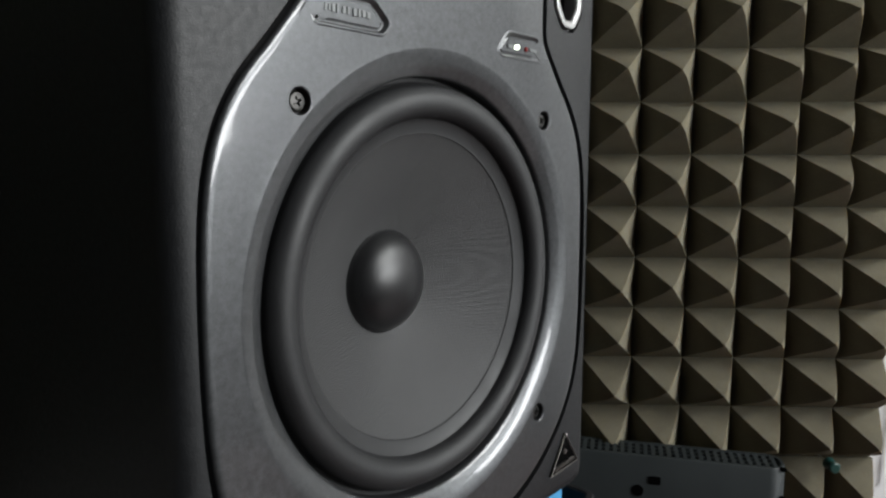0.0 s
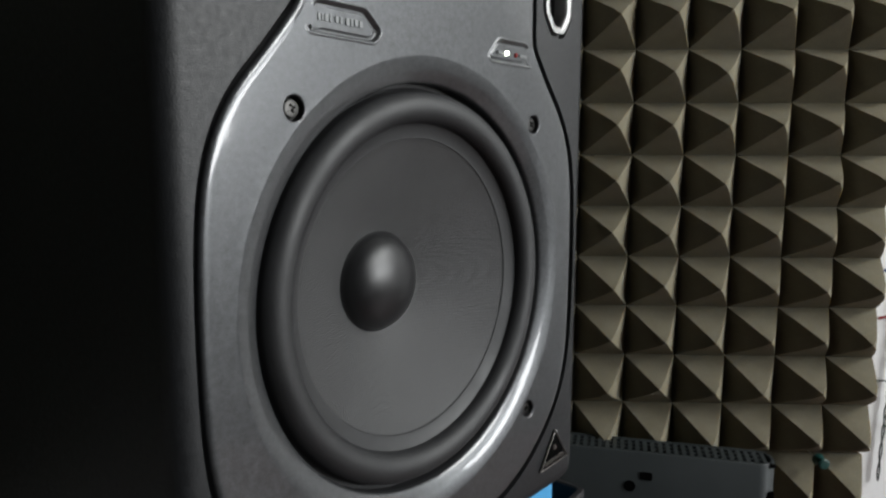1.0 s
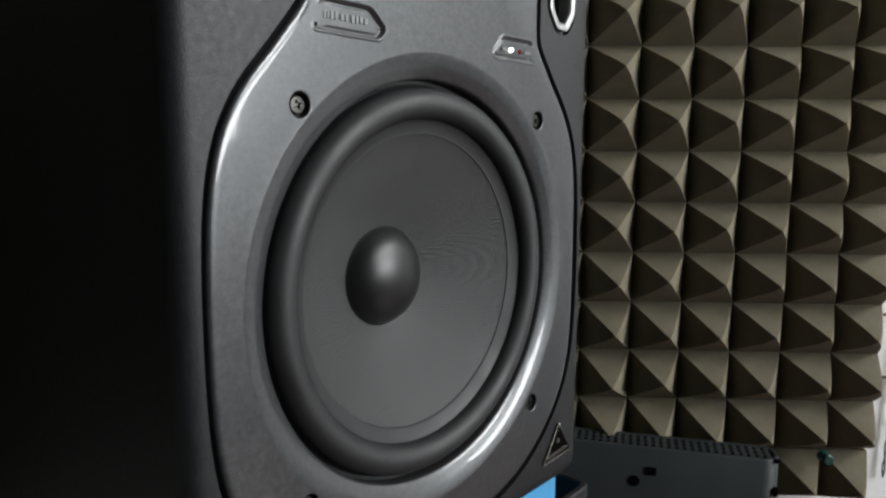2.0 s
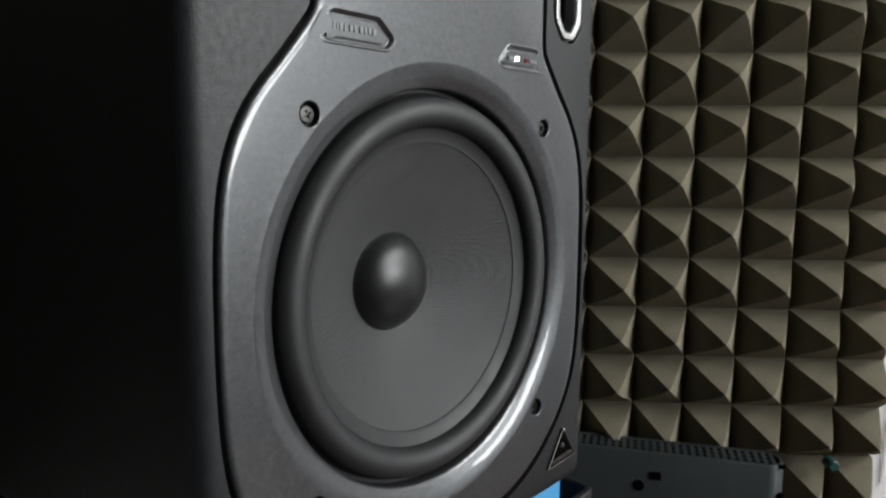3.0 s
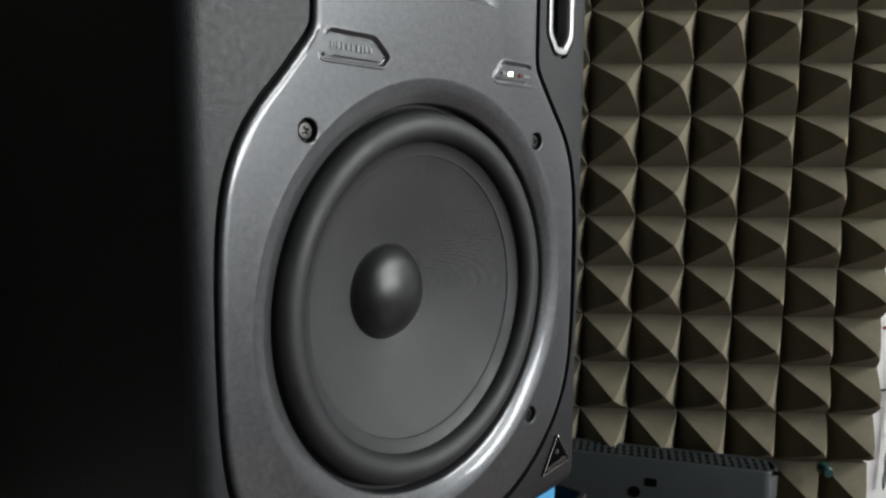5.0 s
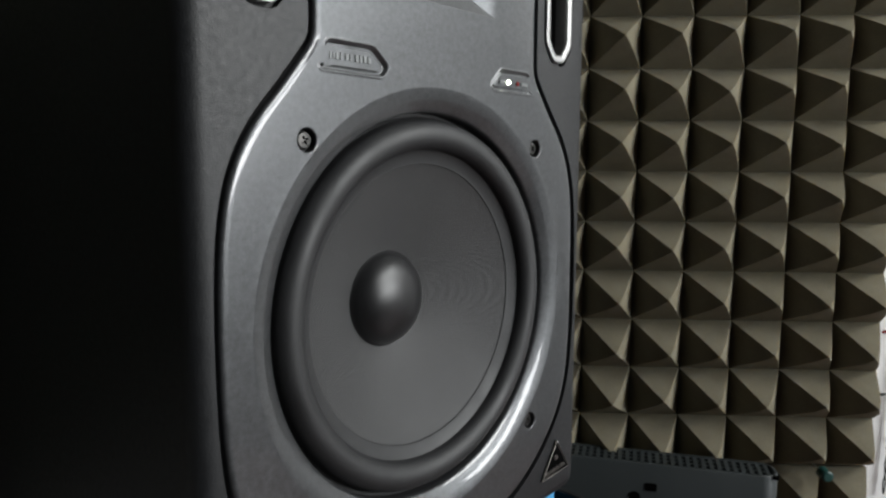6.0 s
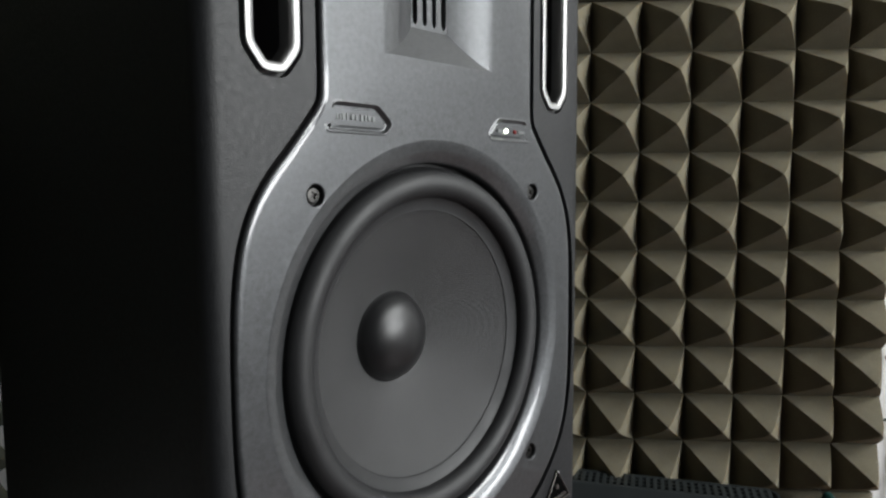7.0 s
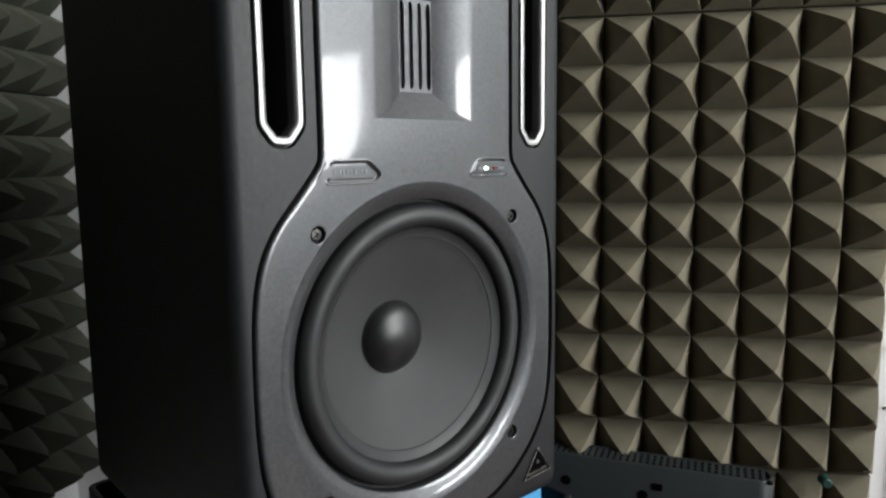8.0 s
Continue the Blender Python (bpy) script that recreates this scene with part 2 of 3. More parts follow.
for y0, y1, z0, z1 in ((WALL_Y0, TOP_Y0, FLOOR_Z, CEIL_Z), (TOP_Y1, WALL_Y1, FLOOR_Z, CEIL_Z), (TOP_Y0, TOP_Y1, FLOOR_Z, WIN_Z0), (TOP_Y0, TOP_Y1, TOP_Z1, CEIL_Z),
                       (TOP_Y0, TOP_Y1, WIN_Z1, TOP_Z0), (TOP_Y0, WIN_Y0, WIN_Z0, WIN_Z1), (WIN_Y1, TOP_Y1, WIN_Z0, WIN_Z1)):
    box(bm, (WALL_X1, y0, z0), (WALL_X1 + T, y1, z1))
ob = link("wall_window", bm, WALL, smooth=False)
ob.matrix_world = ROOM
tagged(ob, "white wall with a window and an added opening for fill light above it", "wall", kind="structure")


def window_frame(name, y0, y1, z0, z1):
    window = thing(name, "white framed window that lets daylight in (the upper one is added)", "window", ROOM, kind="structure")
    bm = bmesh.new()
    for ya, za, yb, zb in ((y0, z0, y1, z0 + 0.04), (y0, z1 - 0.04, y1, z1), (y0, z0 + 0.04, y0 + 0.04, z1 - 0.04), (y1 - 0.04, z0 + 0.04, y1, z1 - 0.04)):
        box(bm, (WALL_X1 + 0.04, ya, za), (WALL_X1 + 0.1, yb, zb))
    part("window_frame", bm, WHITE, window, smooth=False)


window_frame("window_1", WIN_Y0, WIN_Y1, WIN_Z0, WIN_Z1)
# frame of the unseen upper opening, added only to hold the fill light
window_frame("added_fill_opening", TOP_Y0, TOP_Y1, TOP_Z0, TOP_Z1)

# ---- acoustic foam ----
PITCH, PEAK = 0.05, 0.052


def pyramid_mesh(seed, material):
    """One soft moulded pyramid on a square foot, its tip slightly off centre."""
    rng = np.random.RandomState(seed)
    sub = 8
    jx, jy, jz, swell = *rng.normal(0, 0.0012, 3), 0.018 * (1 + 0.5 * rng.normal())
    verts, faces = [], []
    for j in range(sub + 1):
        for i in range(sub + 1):
            fx, fz = 2 * i / sub - 1, 2 * j / sub - 1
            r = max(abs(fx), abs(fz))
            h = 1 - r
            k = 1.4 * h
            h = h - 0.10 * (r == 0) + swell * math.sin(math.pi * h)
            verts.append((fx * PITCH / 2 + jx * k, -PEAK * h + jy * k, fz * PITCH / 2 + jz * k))
    for j in range(sub):
        for i in range(sub):
            q = (j * (sub + 1) + i, j * (sub + 1) + i + 1, (j + 1) * (sub + 1) + i + 1, (j + 1) * (sub + 1) + i)
            if (i < sub / 2) == (j < sub / 2):
                faces += [(q[0], q[1], q[2]), (q[0], q[2], q[3])]
            else:
                faces += [(q[0], q[1], q[3]), (q[1], q[2], q[3])]
    me = bpy.data.meshes.new("pyramid")
    me.from_pydata(verts, [], faces)
    me.materials.append(material)
    me.shade_smooth()
    me.set_sharp_from_angle(angle=radians(38))
    return me


PYRAMIDS = {m.name: [pyramid_mesh(20 + k, m) for k in range(12)] for m in (FOAM, FOAM_SHADED)}


def pieced_panel(cols, rows, seed, base, label, last=1.0, material=FOAM):
    """The same sheet as a backing with every pyramid a piece of its own; last: width of the last column."""
    bm = box(bmesh.new(), (0, 0.0002, 0), ((cols - 1 + last) * PITCH, base, rows * PITCH))
    ob = tagged(link("foam_panel", bm, material, smooth=False), label, "acoustic foam", "foam panels on the walls")
    rng = random.Random(seed)
    for i in range(cols):
        w = last if i == cols - 1 else 1.0
        for j in range(rows):
            p = new("pyramid", rng.choice(PYRAMIDS[material.name]))
            p.parent = ob
            p.matrix_basis = Matrix.Translation(((i + w / 2) * PITCH, 0, (j + 0.5) * PITCH)) @ Matrix.Diagonal((w, 1 + rng.uniform(-0.02, 0.02), 1, 1))
    return ob


TIP_Y, TIP_X0 = 0.343, 0.147            # plane of the peaks; along-wall place of one column of peaks
EDGE_X = TIP_X0 + 0.001 - 4.5 * PITCH
LOW_Z, BACK = -0.099, WALL_Y1 - TIP_Y - PEAK
ON_WALL = "taupe pyramid acoustic foam panel on the white wall"
pieced_panel(10, 10, 1, BACK, ON_WALL, 0.93).matrix_world = ROOM @ pose(EDGE_X, TIP_Y + PEAK, LOW_Z)
pieced_panel(10, 1, 3, BACK, "narrow offcut of taupe pyramid foam low on the wall", 0.95).matrix_world = ROOM @ pose(EDGE_X - 0.003, TIP_Y + PEAK, LOW_Z - 0.0525)
pieced_panel(10, 10, 2, BACK, ON_WALL, 0.93).matrix_world = ROOM @ pose(EDGE_X, TIP_Y + PEAK, LOW_Z + 0.502)
SIDE_TIP = -0.510
SHADED = "pyramid acoustic foam panel on the side wall, coloured darker for its shade"
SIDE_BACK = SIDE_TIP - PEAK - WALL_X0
pieced_panel(10, 10, 4, SIDE_BACK, SHADED, material=FOAM_SHADED).matrix_world = ROOM @ pose(SIDE_TIP - PEAK, 0.420 - 0.5, -0.164, 0, 0, 90)
# the two farther panels are unseen, added to keep that side of the room dark
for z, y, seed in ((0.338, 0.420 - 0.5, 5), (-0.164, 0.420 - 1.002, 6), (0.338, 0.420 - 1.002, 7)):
    pieced_panel(10, 10, seed, SIDE_BACK, SHADED, material=FOAM_SHADED).matrix_world = ROOM @ pose(SIDE_TIP - PEAK, y, z, 0, 0, 90)

# ---- desk ----
desk = thing("desk", "dark red-brown veneered desk pushed into the corner", "desk", ROOM @ pose(WALL_X0, WALL_Y1, FLOOR_Z))
DZ = DESK_Z - FLOOR_Z
part("desktop", box(bmesh.new(), (0.004, -0.75, DZ - 0.03), (1.5, -0.004, DZ), 0.002), DESK, desk)
for lx in (0.03, 1.43):
    for ly in (-0.73, -0.07):
        part("leg", box(bmesh.new(), (lx, ly, 0), (lx + 0.04, ly + 0.04, DZ - 0.03), 0.003), DESK, desk)

# ---- studio monitor ----
SPK_W, SPK_D, SPK_Z0, SPK_Z1 = 0.248, 0.253, 0.0105, 0.4105
CZ = 0.14                                # height of the woofer's axis
H = SPK_W / 2
speaker = thing("studio_monitor", "black two-way studio monitor speaker with gunmetal front", "speaker", pose(0, 0, 0))


def panel_outline():
    """A round body about the woofer, clipped at the sides, with a straight neck above."""
    pts = []
    a0 = radians(46)
    for i in range(121):
        a = a0 - (math.pi + 2 * a0) * i / 120
        r = 0.1268
        c, s_ = abs(math.cos(a)), max(0.0, -math.sin(a))
        r = (r ** -18 + (c / 0.1142) ** 18 + (s_ / 0.1225) ** 18) ** (-1 / 18)
        pts.append((r * math.cos(a), CZ + r * math.sin(a)))
    pts += [(-0.0714, 0.2515), (-0.0714, 0.395), (0.0714, 0.395), (0.0714, 0.2515)]
    return smoothed(pts[::-1], 0.0012, 20)


def slot_outline(cx, half, z0, z1):
    """An upright slot with blunt, faceted ends."""
    c, k = 0.42 * half, 0.76 * half
    pts = [(cx + half, z1 - k), (cx + c, z1), (cx - c, z1), (cx - half, z1 - k), (cx - half, z0 + k), (cx - c, z0), (cx + c, z0), (cx + half, z0 + k)]
    return smoothed(pts, 0.0014, 6)


OUT = panel_outline()
SLOT_X, SLOT_HALF, SLOT_Z0, SLOT_Z1 = 0.0935, 0.0140, 0.2590, 0.392
SLOTS = [slot_outline(s_ * SLOT_X, SLOT_HALF, SLOT_Z0, SLOT_Z1) for s_ in (-1, 1)]

# cabinet with its openings
bm = bmesh.new()
rect = smoothed([(-H, SPK_Z0), (H, SPK_Z0), (H, SPK_Z1), (-H, SPK_Z1)], 0.003, 14)
edge_r = 0.008
steps = [(-0.004, SPK_D), (0, SPK_D - 0.003), (0, edge_r)] + [(-edge_r * (1 - math.cos(a)), edge_r * (1 - math.sin(a))) for a in (math.pi / 8, math.pi / 4, 3 * math.pi / 8, math.pi / 2)]
back, front = stacked(bm, rect, steps)
fill(bm, back)
groove = ring_verts(bm, grown(OUT, 0.0023), 0)
slot_rings = [ring_verts(bm, sl, 0) for sl in SLOTS]
fill(bm, front, groove, *slot_rings)
inner = ring_verts(bm, grown(OUT, 0.0023), 0.008)
bridge(bm, groove, inner)
for sl, r0 in zip(SLOTS, slot_rings):
    bridge(bm, r0, ring_verts(bm, sl, 0.004))
part("cabinet", bm, CABINET, speaker, "black textured cabinet")
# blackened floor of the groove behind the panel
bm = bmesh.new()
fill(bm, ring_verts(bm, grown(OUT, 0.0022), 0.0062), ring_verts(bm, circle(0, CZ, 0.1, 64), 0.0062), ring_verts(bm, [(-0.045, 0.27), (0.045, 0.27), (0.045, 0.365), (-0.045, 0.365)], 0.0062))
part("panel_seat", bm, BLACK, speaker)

def dish(x, z):
    """The round body of the panel slopes very gently in towards the woofer."""
    r = max(0.1004, math.hypot(x, z - CZ))
    return 0.05 * 0.003 * math.log(1 + math.exp((0.1275 - r) / 0.003))


def opening(v):
    """1 where a recess runs out through the panel's edge, 0 elsewhere."""
    across = min(1.0, max(0.0, (abs(v.co.x) - 0.0615) / 0.0015))
    along = min(1.0, max(0.0, min(v.co.z - 0.2426, 0.2510 - v.co.z) / 0.0006))
    if across * along == 0 or v.co.y > FACE + 0.0024:
        return 0.0
    on_rim = min(math.hypot(v.co.x - x, v.co.z - z) for x, z in OUT) < 0.0034
    return 0.0 if on_rim else across * along


def face_normal(x, z):
    """The direction in which the panel's face looks at a point of it."""
    e = 1e-4
    return Vector(((dish(x + e, z) - dish(x - e, z)) / (2 * e), -1, (dish(x, z + e) - dish(x, z - e)) / (2 * e))).normalized()


def split_face(bm, co, no):
    fs = [f for f in bm.faces if all(abs(v.co.y - FACE) < 1e-5 for v in f.verts)]
    geom = fs + list({e for f in fs for e in f.edges}) + list({v for f in fs for v in f.verts})
    bmesh.ops.bisect_plane(bm, geom=geom, dist=1e-6, plane_co=co, plane_no=no)


# front panel
FACE = -0.0004
HORN = (0.0375, 0.2755, 0.3595)
BADGE = [(-0.0650, 0.2522), (-0.0692, 0.2412), (-0.0362, 0.2412), (-0.0328, 0.2452), (-0.0412, 0.2522)]
LEDBOX = [(0.0650, 0.2520), (0.0425, 0.2520), (0.0356, 0.2442), (0.0375, 0.2422), (0.0692, 0.2422)]
bm = bmesh.new()
low, top = stacked(bm, OUT, [(-0.0004, 0.007), (0, 0.0018), (-0.0001, 0.0011), (-0.0004, 0.0005), (-0.0009, FACE + 0.00048), (-0.0016, FACE + 0.0002), (-0.0026, FACE + 0.00005), (-0.0037, FACE)])
# a shallow outer band, a crease, a steeper inner band and a crisp lip round the woofer's opening
FLARE = [(0.1004, FACE), (0.0998, FACE + 0.00006), (0.0991, FACE + 0.0002), (0.0970, FACE + 0.00085), (0.0948, FACE + 0.0016), (0.0944, FACE + 0.00178),
         (0.0925, FACE + 0.0028), (0.0903, FACE + 0.0041), (0.0895, FACE + 0.0047), (0.0892, FACE + 0.0052), (0.0892, 0.0072)]
flare = lathe(bm, FLARE, 0, CZ, 96)
w0, z0, z1 = HORN
horn_rings = []
D = 0.0085
for i in range(9):
    s_ = i / 8
    w, lo, hi = w0 + (0.0125 - w0) * s_, z0 + (0.2915 - z0) * s_ ** 1.5, z1 + (0.3445 - z1) * s_ ** 1.5
    y = FACE + D * (s_ ** 1.5)
    horn_rings.append(ring_verts(bm, [(-w, lo), (w, lo), (w, hi), (-w, hi)], y))
for a, b in zip(horn_rings, horn_rings[1:]):
    bridge(bm, a, b)


def is_lip(e):
    """The crisp lower and upper lips of the horn's mouth."""
    return any(all(abs(v.co.z - z) < 1e-5 and abs(v.co.y - FACE) < 1e-5 for v in e.verts) for z in (z0, z1))


def is_mitre(e):
    """The crisp slanting corners inside the horn."""
    a, b = (v.co for v in e.verts)
    return abs(a.y - b.y) > 1e-5 and a.x * b.x > 0 and abs(a.x - b.x) > 1e-4 and abs(a.z - b.z) > 1e-6


insets = []
for shape in (BADGE, LEDBOX):
    lp = smoothed(shape, 0.0012, 2)
    a, b = stacked(bm, lp, [(0.0015, FACE), (0.0011, FACE - 0.0004), (0.0006, FACE - 0.0005), (0.0001, FACE - 0.0003), (-0.0005, FACE + 0.0014), (-0.0012, FACE + 0.0017), (-0.0018, FACE + 0.0012), (-0.0022, FACE + 0.0010), (-0.0027, FACE + 0.0010)])
    fill(bm, b)
    insets.append(a)
SCREWS = [(sx * 0.0745, CZ + sz * 0.0745) for sx in (-1, 1) for sz in (-1, 1)]
holes = []
for x, z in SCREWS:
    a, b = stacked(bm, circle(x, z, 0.0045, 24), [(0.0006, FACE), (0, FACE + 0.0005), (0, FACE + 0.006)])
    holes.append(a)
fill(bm, top, flare[0], horn_rings[0], *insets, *holes)
for k in range(-24, 25):
    split_face(bm, (0.005 * k, 0, 0), (1, 0, 0))
for k in range(50):
    split_face(bm, (0, 0, 0.016 + 0.005 * k), (0, 0, 1))
sharp = [e for e in bm.edges if all(abs(v.co.x) < w0 + 1e-5 and z0 - 1e-5 < v.co.z < z1 + 1e-5 and v.co.y < FACE + D + 1e-5 for v in e.verts)
         and (e.calc_length() > 1e-6) and (is_mitre(e) or is_lip(e))]
bmesh.ops.split_edges(bm, edges=sharp)
bm.verts.index_update()
facing = []
for v in bm.verts:
    in_horn = abs(v.co.x) < w0 + 1e-5 and z0 - 1e-5 < v.co.z < z1 + 1e-5
    k = opening(v)
    flat = (abs(v.co.y - FACE) < 1e-6 or abs(v.co.y - FACE - 0.0010) < 1e-6 or k > 0.5) and not in_horn
    v.co.y += (FACE + 0.0010 - v.co.y) * k
    facing.append(face_normal(v.co.x, v.co.z) if flat else Vector((0, 0, 0)))
    v.co.y += dish(v.co.x, v.co.z)
front_panel = part("front_panel", bm, PANEL, speaker, "gunmetal grey lacquered front panel")
front_panel.data.normals_split_custom_set_from_vertices(facing)

# tweeter grille
bm = bmesh.new()
GY = FACE + D
outer = ring_verts(bm, [(-0.0125, 0.2915), (0.0125, 0.2915), (0.0125, 0.3445), (-0.0125, 0.3445)], GY + 0.0002)
gaps = []
for cx, half in ((-0.0099, 0.0018), (-0.0033, 0.0016), (0.0033, 0.0016), (0.0099, 0.0018)):
    lp = slot_outline(cx, half, 0.2921, 0.3439)
    a, b = stacked(bm, lp, [(0, GY + 0.0002), (0, GY + 0.003)])
    gaps.append(a)
fill(bm, outer, *gaps)
part("tweeter_grille", bm, PANEL, speaker)
part("tweeter_cavity", box(bmesh.new(), (-0.0124, GY + 0.008, 0.2916), (0.0124, GY + 0.010, 0.3444)), BLACK, speaker, smooth=False)

# reflex ports
for sl in SLOTS:
    bm = bmesh.new()
    a, b = stacked(bm, sl, [(-0.0019, 0.0045), (-0.0019, -0.0002), (-0.0021, -0.0008), (-0.0026, -0.0010), (-0.0040, -0.0009), (-0.0054, -0.0005), (-0.0060, 0.0002), (-0.0062, 0.0014), (-0.0062, 0.007)])
    part("port_trim", bm, CHROME, speaker, "satin chrome port trim")
    bm = bmesh.new()
    a, b = stacked(bm, sl, [(-0.0004, 0.0035), (-0.0061, 0.0055), (-0.0064, 0.07)])
    fill(bm, b)
    part("port_tube", bm, BLACK, speaker)

# woofer
woofer = part("woofer_frame", bmesh.new(), BLACK, speaker)
bm = bmesh.new()
lathe(bm, [(0.0893, 0.0070), (0.0893, 0.0128), (0.0868, 0.0130), (0.0855, 0.0135), (0.0855, 0.02)], 0, 0, 96)
bm.to_mesh(woofer.data)
bm.free()
woofer.location = (0, 0, CZ)
prof = [(0.0876, 0.0122), (0.0868, 0.0116)]
for i in range(17):
    a = math.pi * i / 16
    prof.append((0.0794 + 0.0070 * math.cos(a), 0.0098 - 0.0070 * math.sin(a)))
prof += [(0.0719, 0.0101), (0.0709, 0.0106), (0.0672, 0.0123), (0.0664, 0.0124), (0.0660, 0.0133)]
bm = bmesh.new()
lathe(bm, prof, 0, 0, 128)
part("surround", bm, RUBBER, woofer, "black rubber roll surround")
bm = bmesh.new()
cone = []
for i in range(25):
    s_ = i / 24
    r = 0.0662 + (0.0236 - 0.0662) * s_
    cone.append((r, 0.0128 + 0.0246 * (s_ ** 0.92)))
lathe(bm, cone, 0, 0, 128)
part("cone", bm, CONE, woofer, "dark grey finely grooved cone")
bm = bmesh.new()
cap = [(0.0249, 0.0380), (0.0236, 0.0371)]
for i in range(1, 15):
    a = math.pi / 2 * i / 15
    cap.append((0.0228 * math.cos(a), 0.0371 - 0.0116 * math.sin(a)))
cap.append((0, 0.0371 - 0.0116))
lathe(bm, cap, 0, 0, 96, close=True)
part("dust_cap", bm, DOME, woofer, "smooth black dome")

# screws
bm = bmesh.new()
plus = []
c, L = 0.0006, 0.0021
for x, z in ((c, c), (L, c), (L, -c), (c, -c), (c, -L), (-c, -L), (-c, -c), (-L, -c), (-L, c), (-c, c), (-c, L), (c, L)):
    plus.append((x, z))
a, b = stacked(bm, circle(0, 0, 0.0039, 24), [(0.0001, 0.003), (0, 0.0008), (-0.0006, 0.0001), (-0.0014, 0)])
p0, p1 = ring_verts(bm, plus, 0), ring_verts(bm, [(x * 0.7, z * 0.7) for x, z in plus], 0.0014)
fill(bm, b, p0)
bridge(bm, p0, p1)
fill(bm, p1)
first = part("screw", bm, SCREW, speaker, "dark cross-head screw")
for i, (x, z) in enumerate(SCREWS):
    sc = first if i == 0 else new("screw", first.data)
    sc.parent = speaker
    sc["label"] = "dark cross-head screw"
    sc.matrix_basis = pose(x, FACE + 0.0016 + dish(x, z), z, 0, 25 + 40 * i, 0) @ Matrix.Scale(0.87, 4)
for x, z in SCREWS:
    bm = bmesh.new()
    a, b = stacked(bm, circle(x, z, 0.0045, 24), [(-0.00005, FACE + 0.0018), (-0.0003, FACE + 0.005)])
    fill(bm, b)
    part("screw_well", bm, BLACK, speaker)

# status lamps and print
bm = bmesh.new()
lathe(bm, [(0.0011, FACE + 0.0020), (0.0010, FACE + 0.0005), (0.0006, FACE + 0.0001)], 0.0500, 0.2467, 20, close=True)
part("power_lamp", bm, LED, speaker, "lit pale green power lamp")
bm = bmesh.new()
lathe(bm, [(0.0012, FACE + 0.0020), (0.0011, FACE + 0.0008), (0.0007, FACE + 0.0005)], 0.0576, 0.2466, 20, close=True)
part("limit_lamp", bm, RED, speaker, "unlit red lamp")
for x, w in ((0.0445, 0.0035), (0.0632, 0.0060)):
    part("print_bar", box(bmesh.new(), (x - w / 2, FACE + 0.0007, 0.2459), (x + w / 2, FACE + 0.0014, 0.2473)), LETTER, speaker, smooth=False)
rng = random.Random(4)
x = -0.0635
while x < -0.0425:
    w = rng.uniform(0.0007, 0.0017)
    part("print_bar", box(bmesh.new(), (x, FACE + 0.0009, 0.2454 + rng.uniform(0, 0.0004)), (x + w, FACE + 0.0014, 0.2484 - rng.uniform(0, 0.0006))), LETTER, speaker, smooth=False)
    x += w + (0.0007 if rng.random() < 0.85 else 0.0018)

# triangular emblem
tri = [(0.0993, 0.0472), (0.0846, 0.0264), (0.1134, 0.0275)]
badge = part("emblem", bmesh.new(), HOLE, speaker, "small black triangular emblem")
bm = bmesh.new()
lp = smoothed(tri, 0.0008, 1)
a, b = stacked(bm, lp, [(0.0002, 0.0002), (0, -0.0009), (-0.0010, -0.0010)])
fill(bm, b)
bm.to_mesh(badge.data)
bm.free()
bm = bmesh.new()
stacked(bm, lp, [(0, -0.0008), (-0.0001, -0.0014), (-0.0003, -0.0015), (-0.0005, -0.0014), (-0.0007, -0.0008)])
part("emblem_rim", bm, EMBLEM, badge, "thin worn metal rim")
rng = random.Random(11)
x = 0.0885
while x < 0.1085:
    w, h = rng.uniform(0.0009, 0.0017), rng.uniform(0.0017, 0.0026)
    z = 0.0283 + 0.0011 * (x - 0.0885) / 0.02
    part("emblem_bar", box(bmesh.new(), (x, -0.0017, z), (x + w, -0.0008, z + h), 0.0002, 1), EMBLEM, badge)
    x += w + 0.0006
bm = bmesh.new()
lathe(bm, [(0.0016, -0.0008), (0.0012, -0.0017)], 0.0990, 0.0370, 12, close=True)
part("emblem_dot", bm, EMBLEM, badge)
# bright bead added at the apex to make the highlight there
bm = bmesh.new()
lathe(bm, [(0.0010, -0.0008), (0.0008, -0.0020), (0.0004, -0.0023)], 0.0993, 0.0462, 12, close=True)
part("emblem_apex_glint", bm, CHROME, badge)

# ---- what the monitor stands on ----
RIM_Z = -0.009
crate = thing("crate", "open black plastic crate standing on the desk", "crate", pose(0, 0, DESK_Z))
CX0, CX1, CY0, CY1, CH = -0.125, 0.152, 0.004, 0.292, RIM_Z - DESK_Z
outline = smoothed([(CX0, CY0), (CX1, CY0), (CX1, CY1), (CX0, CY1)], 0.006, 3)
bm = bmesh.new()


def level(loop, z):
    return [bm.verts.new((x, y, z)) for x, y in loop]


rings = [level(grown(outline, o), z) for o, z in ((-0.004, 0), (0, 0.004), (0, CH - 0.001), (-0.001, CH), (-0.004, CH), (-0.005, CH - 0.001), (-0.005, 0.006))]
for a, b in zip(rings, rings[1:]):
    bridge(bm, a, b)
fill(bm, rings[0])
fill(bm, rings[-1])
part("crate_body", bm, BLACK, crate)
block = link("riser_block", box(bmesh.new(), (-0.100, 0.010, DESK_Z + 0.006), (0.118, 0.240, SPK_Z0), 0.003), BLUE)
tagged(block, "bright blue block under the monitor, inside the crate", "block")

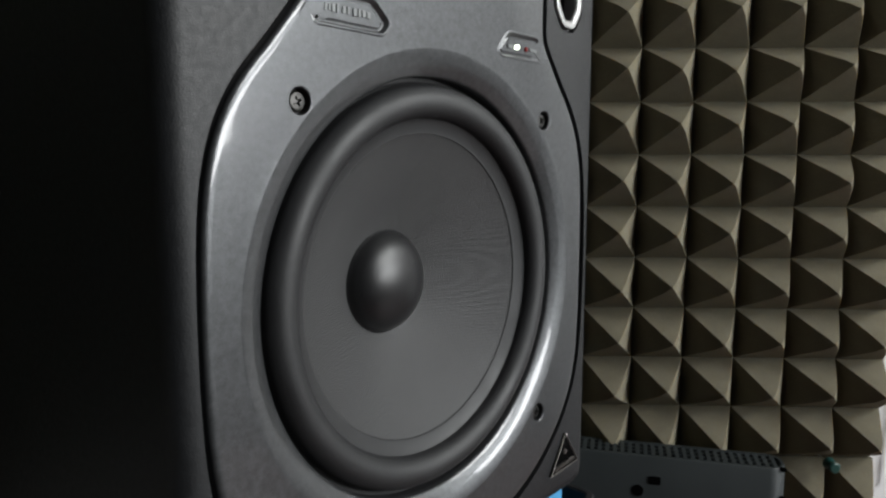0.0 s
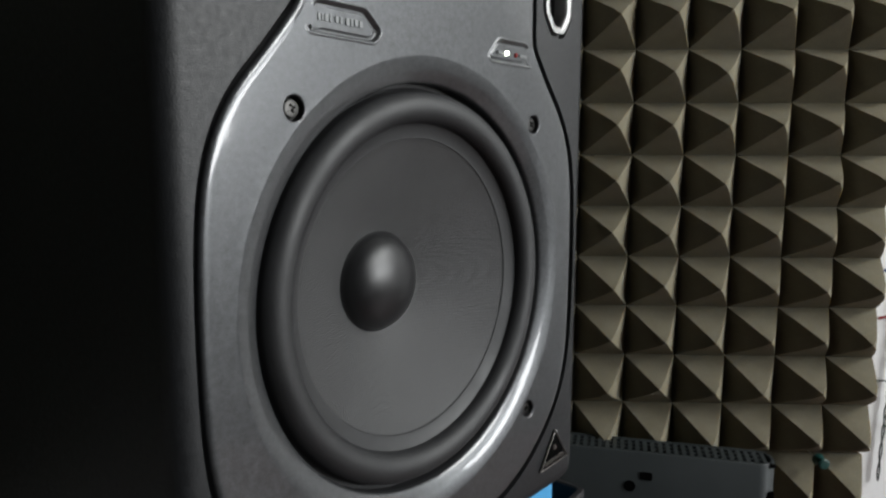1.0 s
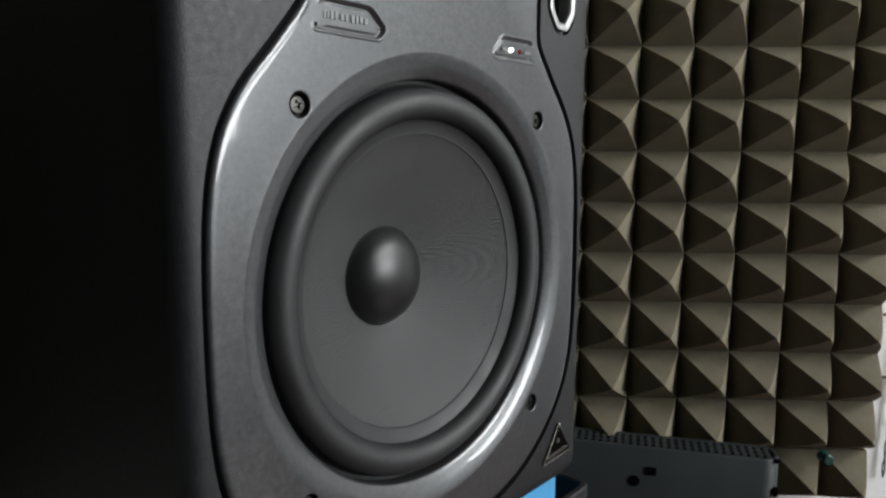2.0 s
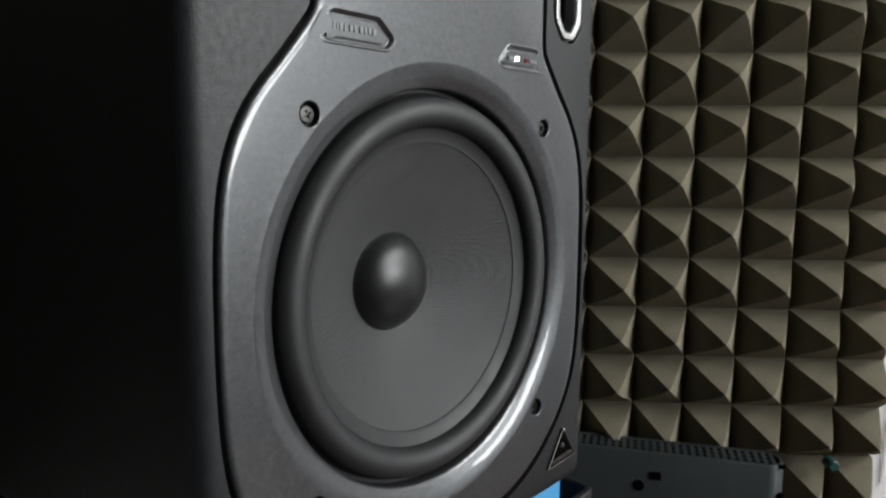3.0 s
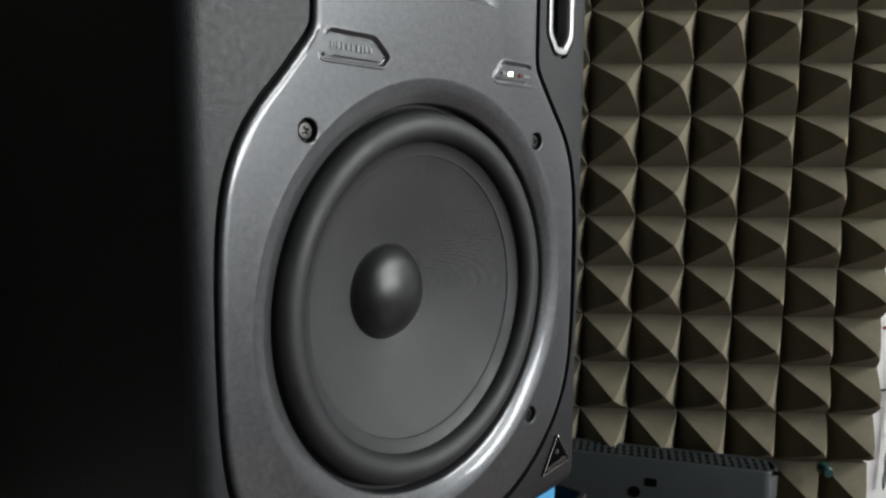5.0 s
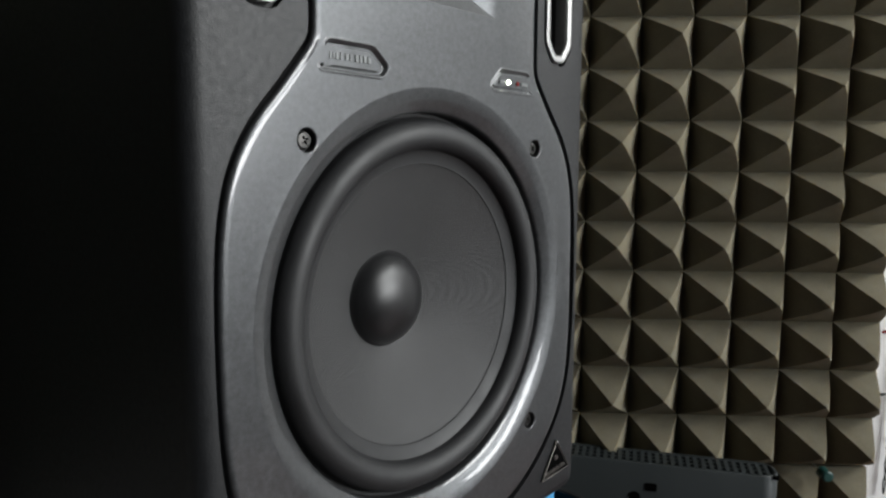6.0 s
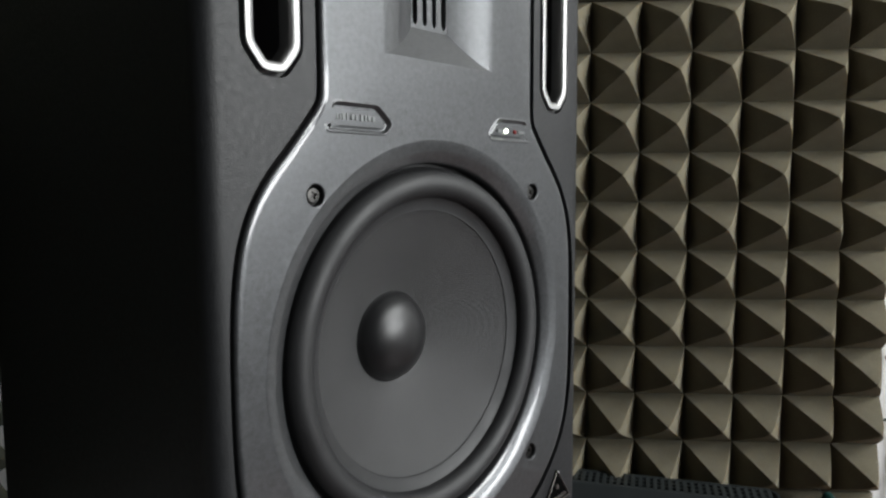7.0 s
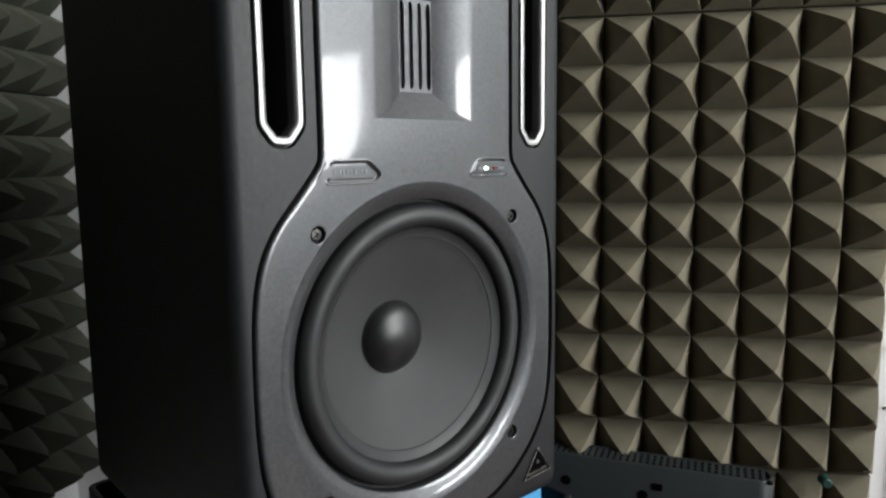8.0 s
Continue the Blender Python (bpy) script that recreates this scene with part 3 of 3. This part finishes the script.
# ---- grey steel case with a perforated top ----
case_m = Matrix.Translation((0.414, -0.040, DESK_Z)) @ pose(0, 0, 0, 0, 0, math.degrees(math.atan2(0.149, -0.074)))
case = thing("steel_case", "grey painted steel case with a perforated top", "metal case", case_m)
CL, CD, CT = 0.30, 0.034, -0.0725 - DESK_Z          # length, depth, height; local x runs along its front, y to the camera's side
bm = bmesh.new()
prof2 = []
for x0, y0, a0 in ((0.015, -0.015, 90), (0.015, -CD + 0.015, 180), (CL - 0.004, -CD + 0.004, 270), (CL - 0.004, -0.004, 0)):
    r = 0.015 if x0 < 0.1 else 0.004
    for k in range(6):
        a = radians(a0 + 18 * k)
        prof2.append((x0 + r * math.cos(a), y0 + r * math.sin(a)))
rings = [level(prof2, 0), level(prof2, CT - 0.0015), level(grown(prof2, -0.0008), CT), level(grown(prof2, -0.003), CT), level(grown(prof2, -0.0035), CT - 0.006)]
for a, b in zip(rings, rings[1:]):
    bridge(bm, a, b)
fill(bm, rings[0])
fill(bm, rings[-1])
part("case_body", bm, STEEL, case)
bm = bmesh.new()
for k in range(4):
    y = -0.0045 - (CD - 0.009) * k / 3
    box(bm, (0.008, y - 0.0013, CT - 0.005), (CL - 0.005, y + 0.0013, CT - 0.0005))
for k in range(42):
    x = 0.009 + (CL - 0.016) * k / 41
    box(bm, (x - 0.0017, -CD + 0.004, CT - 0.005), (x + 0.0017, -0.004, CT - 0.0002))
part("top_grille", bm, STEEL, case, "perforated steel top", smooth=False)
bm = bmesh.new()


def flat_plug(loop, y):
    ring = [bm.verts.new((x, y, z)) for x, z in loop]
    deep = [bm.verts.new((x, y - 0.002, z)) for x, z in loop]
    bridge(bm, ring, deep)
    bm.faces.new(ring)


# the case is not cut: black plugs on its face give the holes' shade
flat_plug(circle(0.126, CT - 0.0335, 0.0054, 20), 0.0006)
part("round_hole_shade", bm, HOLE, case, "flat black plug for the shade in a round hole")
bm = bmesh.new()
flat_plug(circle(0.208, CT - 0.030, 0.0054, 20), 0.0006)
part("round_hole_shade", bm, HOLE, case, "flat black plug for the shade in a round hole")
# black blocks at the corner stand for the shade in its notches
for z0, z1 in ((CT - 0.0028, CT + 0.0004), (CT - 0.034, CT - 0.026)):
    part("corner_notch_shade", box(bmesh.new(), (0.0010, -0.0058, z0), (0.0058, -0.0010, z1), 0.0008), HOLE, case, "black block for the shade in a notch of the rounded corner")
bm = bmesh.new()
flat_plug(smoothed([(0.106, CT - 0.0262), (0.117, CT - 0.0262), (0.117, CT - 0.0185), (0.106, CT - 0.0185)], 0.001, 2), 0.0006)
part("square_hole_shade", bm, HOLE, case, "flat black plug for the shade in a rounded square hole")

# ---- small things on the wall ----
pin = thing("push_pin", "dark green plastic pin stuck in the foam", "pin", ROOM @ pose(0.358, 0.366, -0.094))
bm = bmesh.new()
lathe(bm, [(0.0045, 0.0), (0.006, -0.002), (0.0045, -0.005), (0.004, -0.010), (0.0055, -0.013), (0.004, -0.0145)], 0, 0, 20, close=True)
part("pin_head", bm, GREEN, pin)
bm = bmesh.new()
lathe(bm, [(0.0007, 0.03), (0.0007, 0.0)], 0, 0, 8)
part("pin_needle", bm, CHROME, pin)


def tube(bm, pts, r, k=6):
    rings = []
    for i, p in enumerate(pts):
        d = (Vector(pts[min(i + 1, len(pts) - 1)]) - Vector(pts[max(i - 1, 0)])).normalized()
        side = d.cross(Vector((0.3, 1, 0.2))).normalized()
        up = d.cross(side)
        rings.append([bm.verts.new(Vector(p) + r * (math.cos(2 * math.pi * j / k) * side + math.sin(2 * math.pi * j / k) * up)) for j in range(k)])
    for a, b in zip(rings, rings[1:]):
        bridge(bm, a, b)
    return bm


lights = thing("string_light", "dark green string of unlit fairy lights hanging on the wall", "string light", ROOM @ pose(0.468, WALL_Y1 - 0.006, 0))
for ph in (0, math.pi):
    pts = []
    for i in range(260):
        z = 0.75 - 0.9 * i / 259
        a = z * 2 * math.pi / 0.045 + ph
        pts.append((0.0011 * math.cos(a) + 0.006 * math.sin(z * 9), 0.0011 * math.sin(a), z))
    part("wire", tube(bmesh.new(), pts, 0.0008), WIRE, lights)
for z, sx in ((0.08, -1), (0.029, -1), (-0.041, -1), (0.17, -1), (0.25, 1), (0.33, -1), (0.42, 1), (-0.09, 1)):
    x0 = 0.006 * math.sin(z * 9)
    bulb = part("bulb", tube(bmesh.new(), [(x0 + sx * (0.012 + 0.002 * k), -0.001, z + 0.004 - 0.0004 * k) for k in range(6)], 0.0017, 8), RED if z == 0.029 else BLUE_TIP if z == 0.08 else WIRE, lights)
    part("stem", tube(bmesh.new(), [(x0, 0, z + 0.001), (x0 + sx * 0.006, -0.001, z + 0.004), (x0 + sx * 0.0125, -0.001, z + 0.004)], 0.001), WIRE, lights)
